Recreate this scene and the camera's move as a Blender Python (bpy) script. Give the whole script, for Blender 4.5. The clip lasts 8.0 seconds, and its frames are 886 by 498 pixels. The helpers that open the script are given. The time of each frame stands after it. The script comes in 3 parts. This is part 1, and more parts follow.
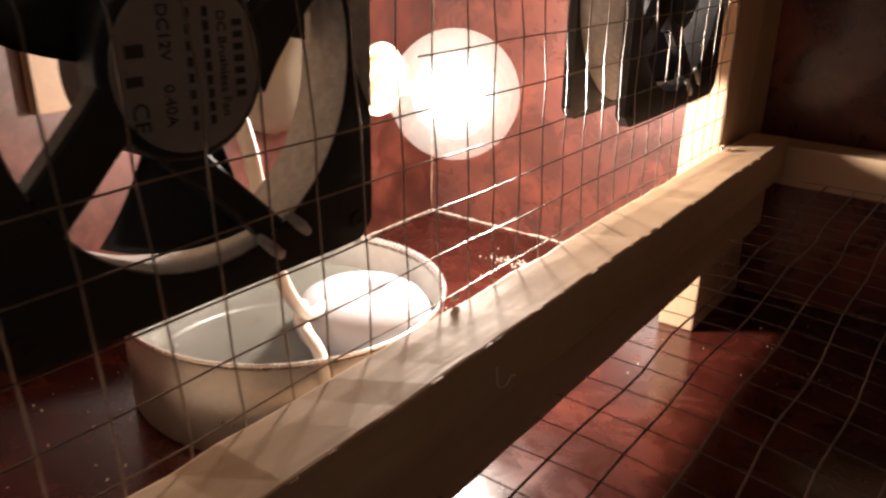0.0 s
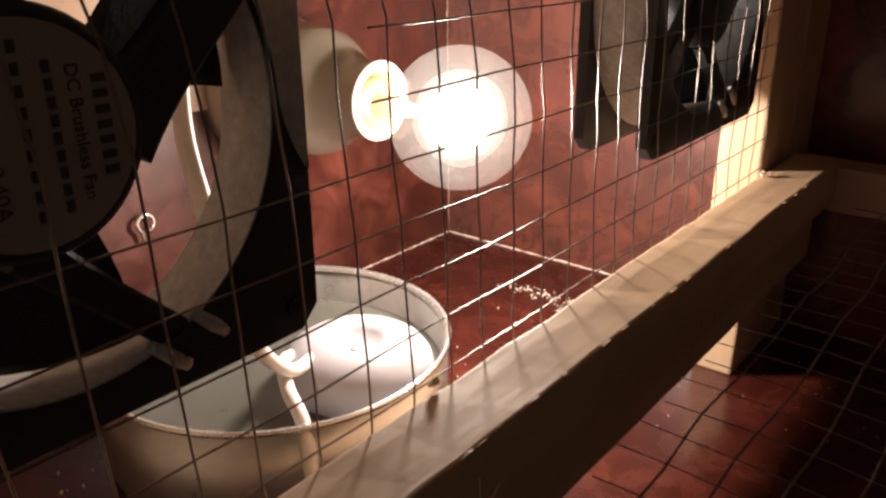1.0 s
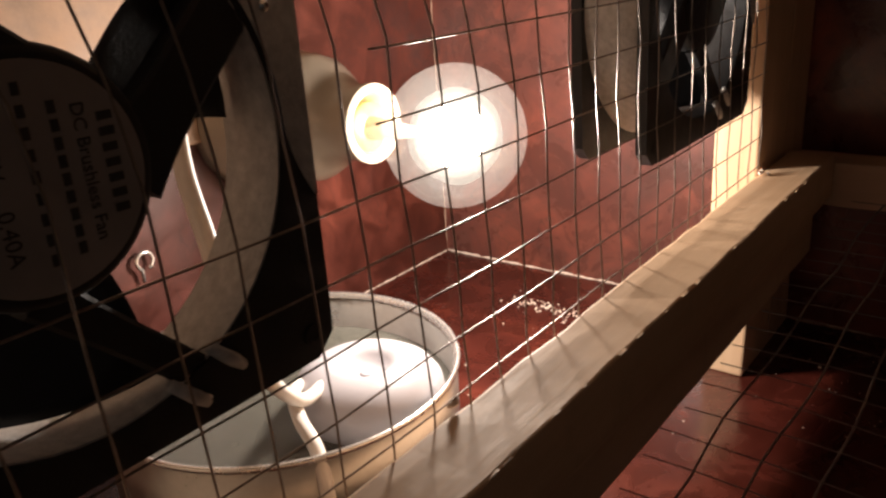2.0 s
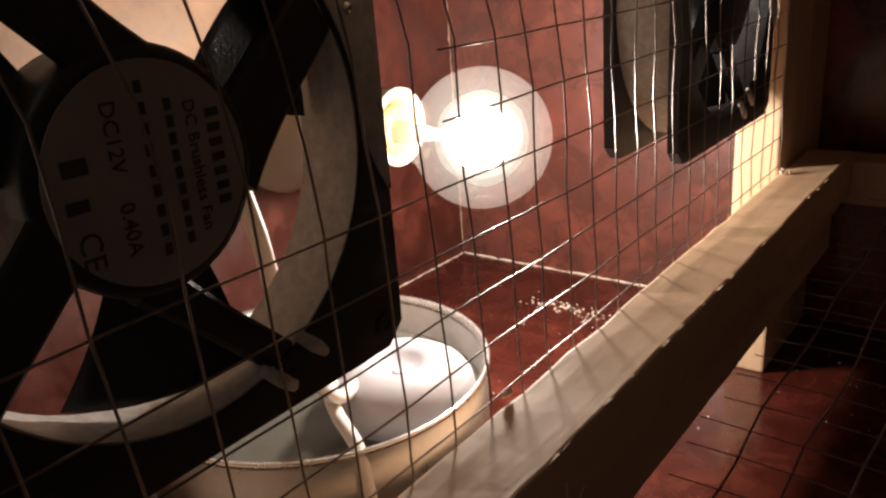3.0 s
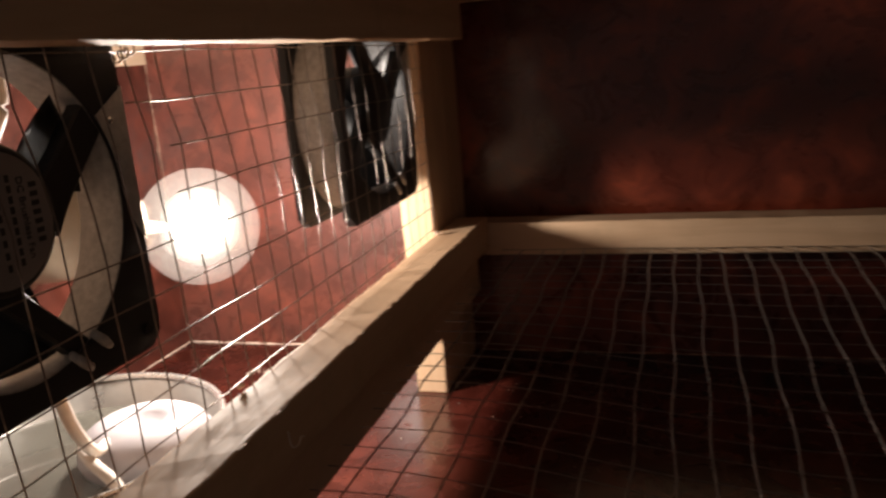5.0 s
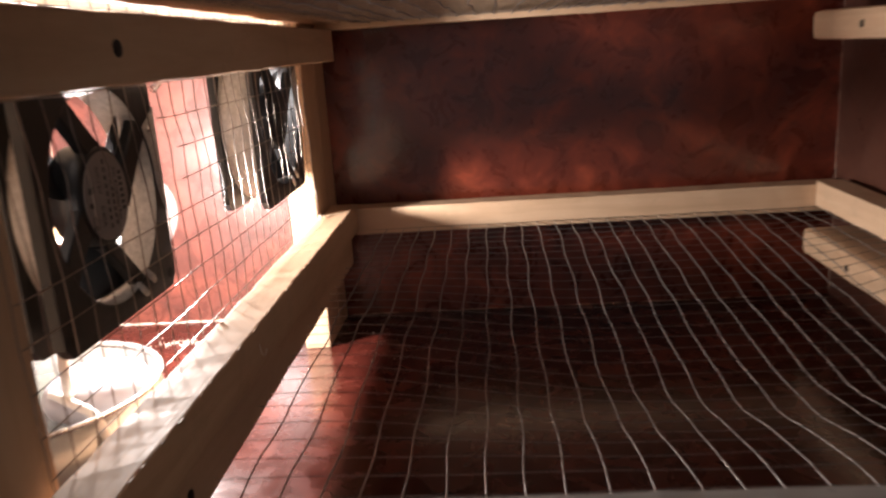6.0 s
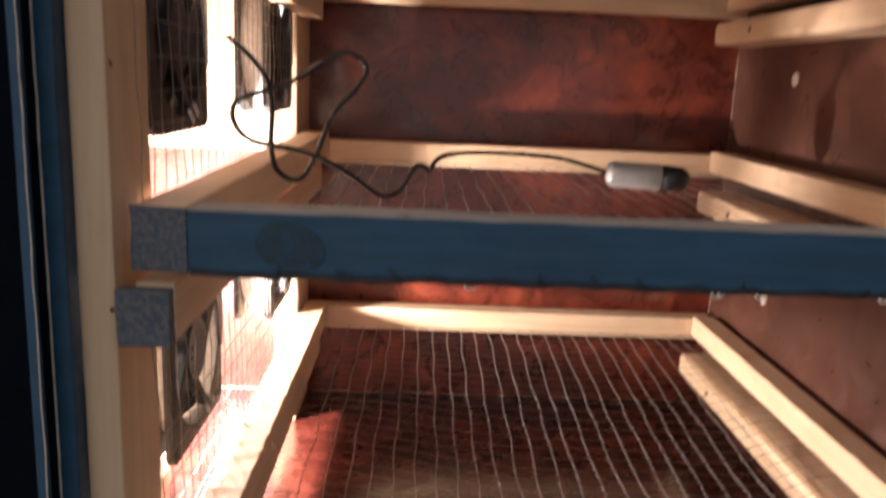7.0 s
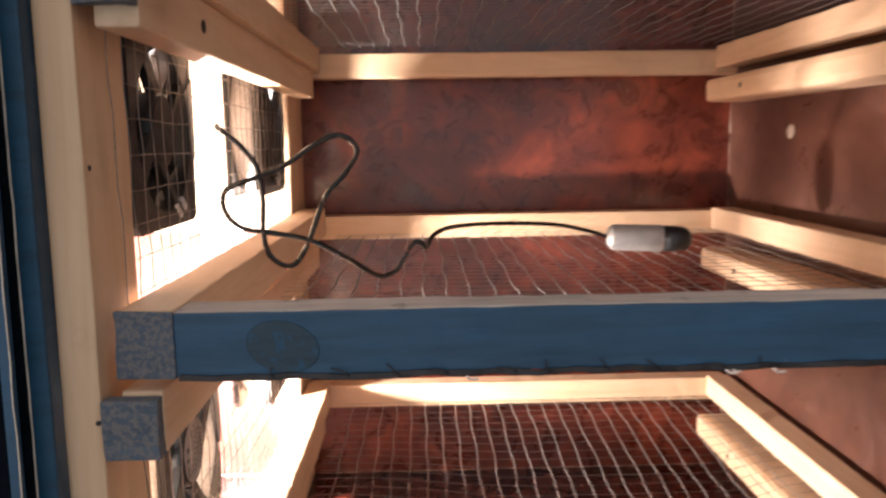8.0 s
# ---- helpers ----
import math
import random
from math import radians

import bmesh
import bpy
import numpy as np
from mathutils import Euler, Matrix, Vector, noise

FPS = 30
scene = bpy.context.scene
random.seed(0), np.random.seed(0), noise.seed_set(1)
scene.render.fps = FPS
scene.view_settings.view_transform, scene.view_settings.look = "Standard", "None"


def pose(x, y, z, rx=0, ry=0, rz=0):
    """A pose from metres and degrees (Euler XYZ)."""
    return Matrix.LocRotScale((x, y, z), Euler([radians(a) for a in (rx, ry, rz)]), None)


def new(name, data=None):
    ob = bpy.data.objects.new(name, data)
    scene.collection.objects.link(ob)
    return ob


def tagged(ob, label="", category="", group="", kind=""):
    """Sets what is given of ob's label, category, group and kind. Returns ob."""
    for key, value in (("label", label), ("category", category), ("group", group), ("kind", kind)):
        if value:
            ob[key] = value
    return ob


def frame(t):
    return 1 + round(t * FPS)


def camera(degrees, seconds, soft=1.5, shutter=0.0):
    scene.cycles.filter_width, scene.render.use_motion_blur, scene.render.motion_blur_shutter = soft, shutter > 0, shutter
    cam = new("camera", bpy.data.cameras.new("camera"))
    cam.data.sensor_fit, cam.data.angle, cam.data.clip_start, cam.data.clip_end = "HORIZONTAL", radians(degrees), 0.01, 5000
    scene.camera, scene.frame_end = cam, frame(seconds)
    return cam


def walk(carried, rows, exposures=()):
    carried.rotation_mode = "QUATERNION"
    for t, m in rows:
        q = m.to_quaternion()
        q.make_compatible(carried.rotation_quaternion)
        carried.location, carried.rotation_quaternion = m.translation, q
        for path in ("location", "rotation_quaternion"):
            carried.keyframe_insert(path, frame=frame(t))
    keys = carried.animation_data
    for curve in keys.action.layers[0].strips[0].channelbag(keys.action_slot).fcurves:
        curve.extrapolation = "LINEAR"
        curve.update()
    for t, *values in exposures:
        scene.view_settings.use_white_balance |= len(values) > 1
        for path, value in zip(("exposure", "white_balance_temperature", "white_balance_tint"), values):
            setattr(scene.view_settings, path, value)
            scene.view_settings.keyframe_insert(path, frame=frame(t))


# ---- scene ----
LENS = 58.36
PATH = [
    (0.00, 0.1253, -0.4228, 0.2168, 68.41, -0.84, 36.42),
    (0.50, 0.1195, -0.3979, 0.2145, 67.89, -1.64, 36.58),
    (1.00, 0.1110, -0.3768, 0.2193, 68.45, 0.52, 38.85),
    (1.50, 0.1097, -0.3727, 0.2185, 69.22, 2.80, 37.93),
    (3.00, 0.1000, -0.3921, 0.2191, 70.21, 4.17, 36.92),
    (3.50, 0.1041, -0.3890, 0.2160, 69.40, 4.24, 35.58),
    (4.00, 0.1148, -0.4039, 0.2243, 72.49, 4.63, 28.61),
    (4.50, 0.1292, -0.4311, 0.2183, 73.02, 4.34, 22.98),
    (5.00, 0.1508, -0.4758, 0.2224, 76.43, 4.67, 15.98),
    (5.20, 0.1491, -0.4894, 0.2222, 76.15, 4.63, 12.48),
    (6.30, 0.1367, -0.6652, 0.2541, 75.83, 2.46, 1.34),
    (6.50, 0.1315, -0.6922, 0.2696, 76.26, 0.99, 0.55),
    (7.00, 0.1153, -0.7456, 0.3425, 77.99, -2.41, -1.30),
    (7.50, 0.1102, -0.7736, 0.3582, 83.26, -0.65, -5.27),
    (8.00, 0.1184, -0.7310, 0.3508, 82.37, 0.85, -1.57),
]
cam = camera(LENS, 8.0, soft=2.4, shutter=0.5)
walk(cam, [(t, pose(*p)) for t, *p in PATH],
     exposures=[(0.0, 1.18, 6500, 10), (1.0, 0.50, 6500, 10), (3.5, 0.30, 6500, 10), (5.2, 0.76, 6500, 10), (6.3, 2.62, 5750, 10), (6.5, 2.76, 5750, 10), (7.0, 3.68, 5900, 10), (7.5, 3.95, 5900, 10), (8.0, 4.38, 5900, 10)])

# ---- light: the one lit bulb, and a fill gradient for the dark room's faint light ----
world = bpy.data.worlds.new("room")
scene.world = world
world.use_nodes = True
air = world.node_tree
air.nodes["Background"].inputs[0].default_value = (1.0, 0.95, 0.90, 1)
# Added fill, brightest from front left above; its source is unseen.
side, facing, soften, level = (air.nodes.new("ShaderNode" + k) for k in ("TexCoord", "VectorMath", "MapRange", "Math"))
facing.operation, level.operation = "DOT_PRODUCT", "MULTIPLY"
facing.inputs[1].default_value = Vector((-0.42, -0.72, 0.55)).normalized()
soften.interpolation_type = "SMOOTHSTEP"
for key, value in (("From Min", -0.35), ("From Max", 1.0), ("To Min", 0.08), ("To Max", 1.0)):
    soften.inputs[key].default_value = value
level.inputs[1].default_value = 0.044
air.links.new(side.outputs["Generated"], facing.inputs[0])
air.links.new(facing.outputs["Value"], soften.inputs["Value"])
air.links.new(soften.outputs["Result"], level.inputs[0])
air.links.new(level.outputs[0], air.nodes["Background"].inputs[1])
BULB = Vector((-0.117, -0.082, 0.1386))
lamp = bpy.data.lights.new("bulb_light", "POINT")
lamp.energy, lamp.shadow_soft_size, lamp.color = 1.72, 0.013, (1.0, 0.87, 0.77)
new("bulb_light", lamp).location = BULB + Vector((0, 0, 0.005))


# ---- materials ----
class Mat:
    """A small wrapper round one node material."""

    def __init__(self, name, rough=0.5, metal=0.0, color=(0.5, 0.5, 0.5)):
        self.m = bpy.data.materials.new(name)
        self.m.use_nodes = True
        self.t = self.m.node_tree
        self.b = self.t.nodes["Principled BSDF"]
        self.set("Roughness", rough)
        self.set("Metallic", metal)
        self.set("Base Color", (*color, 1))

    def set(self, key, value):
        self.b.inputs[key].default_value = value

    def node(self, kind, **props):
        n = self.t.nodes.new(kind)
        for k, v in props.items():
            n.inputs[k.replace("_", " ")].default_value = v
        return n

    def link(self, a, b):
        self.t.links.new(a, b)

    def coords(self, stretch=(1, 1, 1)):
        c, m = self.t.nodes.new("ShaderNodeTexCoord"), self.t.nodes.new("ShaderNodeMapping")
        m.inputs["Scale"].default_value = stretch
        self.link(c.outputs["Object"], m.inputs["Vector"])
        return m.outputs["Vector"]

    def noise(self, vec, scale, detail=5.0, rough=0.6, warp=0.0):
        n = self.node("ShaderNodeTexNoise", Scale=scale, Detail=detail, Roughness=rough, Distortion=warp)
        self.link(vec, n.inputs["Vector"])
        return n.outputs["Fac"]

    def ramp(self, fac, *stops):
        r = self.t.nodes.new("ShaderNodeValToRGB")
        els = r.color_ramp.elements
        while len(els) < len(stops):
            els.new(0.5)
        for e, (p, c) in zip(els, stops):
            e.position, e.color = p, (*c, 1) if len(c) == 3 else c
        self.link(fac, r.inputs["Fac"])
        return r.outputs["Color"]

    def mix(self, fac, a, b, mode="MIX"):
        n = self.t.nodes.new("ShaderNodeMix")
        n.data_type, n.blend_type = "RGBA", mode
        for src, dst in ((fac, n.inputs["Factor"]), (a, n.inputs[6]), (b, n.inputs[7])):
            if hasattr(src, "is_output"):
                self.link(src, dst)
            else:
                dst.default_value = src if isinstance(src, float) else (*src, 1)
        return n.outputs[2]

    def bump(self, fac, strength, distance):
        n = self.node("ShaderNodeBump", Strength=strength, Distance=distance)
        self.link(fac, n.inputs["Height"])
        self.link(n.outputs["Normal"], self.b.inputs["Normal"])

    def color(self, out):
        self.link(out, self.b.inputs["Base Color"])

    def rough(self, out):
        self.link(out, self.b.inputs["Roughness"])


def grey(v):
    return (v, v, v)


def pine(name, along):
    """Sawn pine with its grain along axis 0, 1 or 2."""
    m = Mat(name, 0.62)
    st = [38.0, 38.0, 38.0]
    st[along] = 3.0
    v = m.coords(st)
    grain = m.noise(v, 2.2, 6, 0.65, 0.6)
    fine = m.noise(v, 14.0, 4, 0.7)
    col = m.ramp(grain, (0.25, (0.54, 0.335, 0.195)), (0.5, (0.66, 0.435, 0.27)), (0.75, (0.74, 0.525, 0.345)))
    dirt = m.noise(m.coords(), 34.0, 6, 0.7)
    col = m.mix(m.ramp(dirt, (0.55, grey(0)), (0.8, grey(0.45))), col, (0.36, 0.24, 0.14))
    info = m.t.nodes.new("ShaderNodeObjectInfo")
    col = m.mix(0.18, col, m.ramp(info.outputs["Random"], (0.0, (0.50, 0.33, 0.17)), (1.0, (0.68, 0.53, 0.35))))
    m.color(col)
    m.bump(m.mix(0.5, grain, fine), 0.16, 0.0009)
    m.rough(m.ramp(fine, (0.2, grey(0.5)), (0.8, grey(0.75))))
    return m.m


def laminate(name, base, light, dark, gloss, cracked=0.8, sheen=0.0, blur=0.45, haze_tint=0.0, mottle=0.75):
    """Glossy red-brown veined laminate, with pale lamp haze painted into the colour where asked."""
    m = Mat(name, gloss)
    v = m.coords()
    big = m.noise(v, 9.0, 7, 0.62, 1.6)
    mid = m.noise(v, 34.0, 6, 0.65, 0.8)
    col = m.ramp(big, (0.30, dark), (0.48, base), (0.70, light))
    col = m.mix(m.ramp(mid, (0.42, grey(mottle)), (0.62, grey(0.0))), col, tuple(c * 0.45 for c in base))
    crack = m.node("ShaderNodeTexVoronoi", Scale=26.0)
    crack.feature = "DISTANCE_TO_EDGE"
    wob = m.node("ShaderNodeVectorMath")
    n2 = m.node("ShaderNodeTexNoise", Scale=30.0, Detail=4.0)
    m.link(v, n2.inputs["Vector"])
    sc = m.node("ShaderNodeVectorMath")
    sc.operation = "SCALE"
    sc.inputs["Scale"].default_value = 0.05
    m.link(n2.outputs["Color"], sc.inputs[0])
    m.link(v, wob.inputs[0])
    m.link(sc.outputs[0], wob.inputs[1])
    m.link(wob.outputs[0], crack.inputs["Vector"])
    line = m.ramp(crack.outputs["Distance"], (0.004, grey(1)), (0.022, grey(0)))
    gate = m.ramp(m.noise(v, 16.0, 3), (0.5, grey(0)), (0.6, grey(cracked)))
    col = m.mix(m.mix(1.0, line, gate, "MULTIPLY"), col, (0.012, 0.004, 0.003))
    if haze_tint:
        veil = m.ramp(m.noise(v, 14.0, 5, 0.6, 0.8), (0.3, grey(haze_tint * 0.6)), (0.7, grey(haze_tint)))
        col = m.mix(veil, col, (0.42, 0.27, 0.23))
    m.color(col)
    m.rough(m.ramp(mid, (0.3, grey(gloss * 0.7)), (0.75, grey(gloss * 1.6))))
    m.bump(m.noise(v, 120.0, 3), 0.12, 0.0006)
    m.set("Coat Weight", sheen)
    m.set("Coat Roughness", blur)
    m.set("Coat IOR", 1.7)
    return m.m


def painted(name, base, worn, rough, amount, shine=0.5, speck=70.0):
    """Brushed paint over wood, rubbed through in spots."""
    m = Mat(name, rough)
    m.set("Specular IOR Level", shine)
    v = m.coords((3.0, 30.0, 30.0))
    streak = m.noise(v, 5.0, 5, 0.65)
    spots = m.noise(m.coords(), speck, 7, 0.72)
    col = m.ramp(streak, (0.3, tuple(c * 0.72 for c in base)), (0.7, tuple(c * 1.25 for c in base)))
    col = m.mix(m.ramp(spots, (amount, grey(0)), (amount + 0.07, grey(1))), col, worn)
    m.color(col)
    m.bump(m.mix(0.5, streak, spots), 0.4, 0.0008)
    m.rough(m.ramp(spots, (0.3, grey(rough * 0.8)), (0.7, grey(min(1, rough * 1.4)))))
    return m.m


def plain(name, color, rough, metal=0.0, bump=0.0, scale=60.0, vary=0.25):
    m = Mat(name, rough, metal)
    v = m.coords()
    n = m.noise(v, scale, 6, 0.65)
    m.color(m.ramp(n, (0.3, tuple(c * (1 - vary) for c in color)), (0.7, tuple(min(1, c * (1 + vary)) for c in color))))
    m.rough(m.ramp(n, (0.3, grey(rough * 0.8)), (0.75, grey(min(1, rough * 1.3)))))
    if bump:
        m.bump(m.noise(v, scale * 4, 4), bump, 0.0005)
    return m.m


PINE_X, PINE_Y, PINE_Z = pine("pine_across", 0), pine("pine_deep", 1), pine("pine_upright", 2)
RED_SHINY = laminate("red_laminate_polished", (0.150, 0.026, 0.012), (0.300, 0.058, 0.024), (0.070, 0.014, 0.008), 0.28, 0.0, 0.22, 0.09)
# Same laminate; floor and side panel are darkened in colour for their dimmer light.
RED_FLOOR_DIMMED = laminate("red_laminate_floor_dimmed", (0.075, 0.0145, 0.0095), (0.140, 0.029, 0.016), (0.036, 0.0085, 0.006), 0.24, 0.6, 0.25, 0.12)
RED_DULL_DIMMED = laminate("red_laminate_dull_dimmed", (0.085, 0.019, 0.012), (0.155, 0.036, 0.021), (0.042, 0.011, 0.008), 0.42, 0.4, 0.06, 0.5)
# The hazy glare near the lamp is mixed into this laminate's colour.
HAZED = laminate("red_laminate_hazed", (0.115, 0.022, 0.013), (0.230, 0.050, 0.026), (0.055, 0.012, 0.008), 0.26, 0.5, 0.30, 0.5, 0.10)
BROWN = laminate("brown_laminate", (0.098, 0.038, 0.024), (0.140, 0.056, 0.035), (0.064, 0.024, 0.016), 0.34, 0.0, 0.0, 0.45, 0.0, 0.25)
BROWN_SHADED = laminate("brown_laminate_shaded", (0.030, 0.012, 0.009), (0.045, 0.018, 0.012), (0.018, 0.008, 0.006), 0.5, 0.0)
BLUE = painted("blue_paint", (0.017, 0.058, 0.110), (0.22, 0.20, 0.18), 0.5, 0.67)
BLUE_END = painted("blue_paint_worn", (0.070, 0.086, 0.112), (0.145, 0.130, 0.128), 0.75, 0.47, 0.4, 420.0)
GREY_TOP = painted("grey_worn_wood", (0.46, 0.40, 0.35), (0.24, 0.20, 0.17), 0.75, 0.60)
NAVY = painted("dark_blue_paint", (0.006, 0.042, 0.082), (0.02, 0.070, 0.100), 0.38, 0.72, 0.35)
# Blue paint taken nearly to black: the unlit front's shade is in the colour.
BLUE_SHADED = painted("blue_paint_shaded", (0.0012, 0.0025, 0.006), (0.004, 0.006, 0.010), 0.6, 0.75, 0.05)
WIRE = plain("galvanised_wire", (0.26, 0.215, 0.185), 0.34, 0.85, 0.3, 300.0, 0.3)
TRAY_WIRE = plain("tray_wire", (0.29, 0.25, 0.225), 0.4, 0.6, 0.3, 300.0, 0.3)
# Darker copy for crosswise tray wires, which catch less light.
UNLIT_WIRE = plain("unlit_wire", (0.20, 0.165, 0.145), 0.42, 0.6, 0.3, 300.0, 0.3)
BLACK = plain("black_plastic", (0.012, 0.012, 0.013), 0.42, 0.0, 0.25, 220.0)

# Black fan plastic where lamplight makes it pale; the light is in the grey.
LIT_GREY = plain("lit_grey", (0.55, 0.53, 0.51), 0.5, 0.0, 0.6, 420.0)
LABEL = plain("label_paper", (0.34, 0.30, 0.28), 0.6, 0.0, 0.1, 90.0, 0.12)
INK = plain("ink", (0.05, 0.045, 0.042), 0.6)
ALU = plain("aluminium", (0.52, 0.50, 0.47), 0.32, 0.85, 0.2, 45.0, 0.15)
RIM = plain("bright_aluminium", (0.85, 0.83, 0.80), 0.25, 0.9, 0.1, 60.0, 0.1)
PORCELAIN = plain("porcelain", (0.33, 0.28, 0.22), 0.22, 0.0, 0.0, 30.0, 0.05)
BRASS = plain("brass", (0.34, 0.22, 0.10), 0.5, 0.6, 0.1, 80.0, 0.2)
WHITE = plain("white_plastic", (0.42, 0.395, 0.42), 0.45, 0.0, 0.1, 50.0, 0.06)
CORD = plain("white_cord", (0.78, 0.72, 0.66), 0.5, 0.0, 0.1, 80.0, 0.1)
CABLE = plain("black_cable", (0.006, 0.006, 0.006), 0.25, 0.0, 0.1, 80.0)
SENSOR = plain("grey_metal", (0.42, 0.40, 0.38), 0.45, 0.3, 0.1, 90.0, 0.15)
CRUMB = plain("pale_crumbs", (0.78, 0.66, 0.56), 0.8, 0.0, 0.3, 150.0)
GLUE = plain("old_glue", (0.40, 0.27, 0.20), 0.7, 0.0, 0.3, 150.0, 0.4)
DARKNAIL = plain("dark_metal", (0.05, 0.045, 0.045), 0.45, 0.8, 0.2, 200.0)
PLUG = plain("pale_filler", (0.62, 0.52, 0.42), 0.7, 0.0, 0.2, 120.0)
DARK_OVAL = painted("dark_oval_paint", (0.019, 0.040, 0.060), (0.020, 0.062, 0.110), 0.6, 0.52, 0.5, 150.0)
# Pale colour of the panels added to bounce lamplight or paint its glare.
PALE_FILL = plain("pale_fill", (0.50, 0.39, 0.285), 0.6, 0.0, 0.2, 30.0, 0.12)
BULGE = plain("plywood", (0.25, 0.15, 0.088), 0.55, 0.0, 0.2, 40.0, 0.3)


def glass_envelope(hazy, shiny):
    """Clear glass and added glare shells: mostly see-through, a little haze that catches the light, and gloss."""
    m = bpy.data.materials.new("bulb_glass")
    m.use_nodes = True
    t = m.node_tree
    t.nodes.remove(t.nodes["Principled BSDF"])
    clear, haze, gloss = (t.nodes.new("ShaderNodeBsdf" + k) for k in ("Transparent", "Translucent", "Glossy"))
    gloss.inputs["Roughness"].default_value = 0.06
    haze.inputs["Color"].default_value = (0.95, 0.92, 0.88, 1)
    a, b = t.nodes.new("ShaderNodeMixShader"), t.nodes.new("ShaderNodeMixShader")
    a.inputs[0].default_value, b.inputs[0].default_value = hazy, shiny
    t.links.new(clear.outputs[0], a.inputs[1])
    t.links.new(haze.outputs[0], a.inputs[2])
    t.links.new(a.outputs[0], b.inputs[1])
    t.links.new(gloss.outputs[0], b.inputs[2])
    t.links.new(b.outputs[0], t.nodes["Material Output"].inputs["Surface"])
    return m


def glow():
    m = Mat("hot_glare_core")
    m.set("Emission Color", (1.0, 0.86, 0.70, 1))
    m.set("Emission Strength", 22.0)
    return m.m


GLASS, GLARE, INNER_GLARE, HOT = glass_envelope(0.008, 0.06), glass_envelope(0.0009, 0.0), glass_envelope(0.0045, 0.0), glow()


def water():
    m = Mat("water", 0.05, 0.0, (0.13, 0.125, 0.105))
    m.set("Alpha", 0.46)
    m.bump(m.noise(m.coords(), 60.0, 2), 0.1, 0.0008)
    return m.m


WATER = water()


# ---- building helpers ----
def ob_of(name, bm, material, parent=None, label="", smooth=False):
    me = bpy.data.meshes.new(name)
    bmesh.ops.recalc_face_normals(bm, faces=bm.faces)
    bm.to_mesh(me)
    bm.free()
    if smooth:
        me.shade_smooth()
    for mat in material if isinstance(material, (list, tuple)) else (material,):
        me.materials.append(mat)
    ob = new(name, me)
    if parent:
        ob.parent = parent
    return tagged(ob, label)


def part(name, bm, material, parent, label="", smooth=False):
    return ob_of(name, bm, material, parent, label, smooth)


def empty(name, label, category, group="", at=(0, 0, 0), kind=""):
    ob = new(name)
    ob.empty_display_size = 0.01
    ob.location = at
    return tagged(ob, label, category, group, kind)


def block(x0, x1, y0, y1, z0, z1, bevel=0.0, wobble=0.0, cuts=0, seed=0, bm=None):
    """A box; worn: with bevelled edges, cut along its length and made slightly uneven."""
    own = bmesh.new()
    bmesh.ops.create_cube(own, size=1.0)
    size = Vector((x1 - x0, y1 - y0, z1 - z0))
    mid = Vector(((x0 + x1) / 2, (y0 + y1) / 2, (z0 + z1) / 2))
    for v in own.verts:
        v.co = Vector((v.co[i] * size[i] for i in range(3)))
    if bevel:
        bmesh.ops.bevel(own, geom=own.edges[:], offset=bevel, segments=2, affect="EDGES", profile=0.6)
    if cuts:
        long = max(range(3), key=lambda i: size[i])
        for k in range(1, cuts):
            p = Vector((0, 0, 0))
            p[long] = (k / cuts - 0.5) * size[long]
            n = Vector((0, 0, 0))
            n[long] = 1
            bmesh.ops.bisect_plane(own, geom=own.verts[:] + own.edges[:] + own.faces[:], plane_co=p, plane_no=n)
    for v in own.verts:
        v.co += mid
        if wobble:
            q = v.co * 60 + Vector((seed * 7.3, seed * 3.1, 0))
            v.co += wobble * noise.noise_vector(q) + wobble * 0.6 * noise.noise_vector(q * 4.0)
    if bm is None:
        return own
    me = bpy.data.meshes.new("tmp")
    own.to_mesh(me)
    own.free()
    bm.from_mesh(me)
    bpy.data.meshes.remove(me)
    return bm


def tube(points, r, sides=6, bm=None):
    """A round wire along a line of points."""
    bm = bm or bmesh.new()
    pts = [Vector(p) for p in points]
    rings = []
    up = Vector((0.31, 0.17, 0.93))
    for i, p in enumerate(pts):
        d = (pts[min(i + 1, len(pts) - 1)] - pts[max(i - 1, 0)]).normalized()
        a = d.cross(up)
        if a.length < 0.2:
            a = d.cross(Vector((1, 0, 0)))
        a.normalize()
        b = d.cross(a)
        rad = r[i] if isinstance(r, (list, tuple)) else r
        rings.append([bm.verts.new(p + rad * (math.cos(k * math.tau / sides) * a + math.sin(k * math.tau / sides) * b)) for k in range(sides)])
    for q, s in zip(rings, rings[1:]):
        for k in range(sides):
            bm.faces.new((q[k], q[(k + 1) % sides], s[(k + 1) % sides], s[k]))
    bm.faces.new(rings[0][::-1])
    bm.faces.new(rings[-1])
    return bm


def spline(points, steps=8):
    """A smooth line through the points."""
    p = [Vector(q) for q in points]
    p = [2 * p[0] - p[1]] + p + [2 * p[-1] - p[-2]]
    out = []
    for a, b, c, d in zip(p, p[1:], p[2:], p[3:]):
        for k in range(steps):
            t = k / steps
            out.append(0.5 * (2 * b + (c - a) * t + (2 * a - 5 * b + 4 * c - d) * t * t + (3 * b - a - 3 * c + d) * t ** 3))
    return out + [p[-2]]


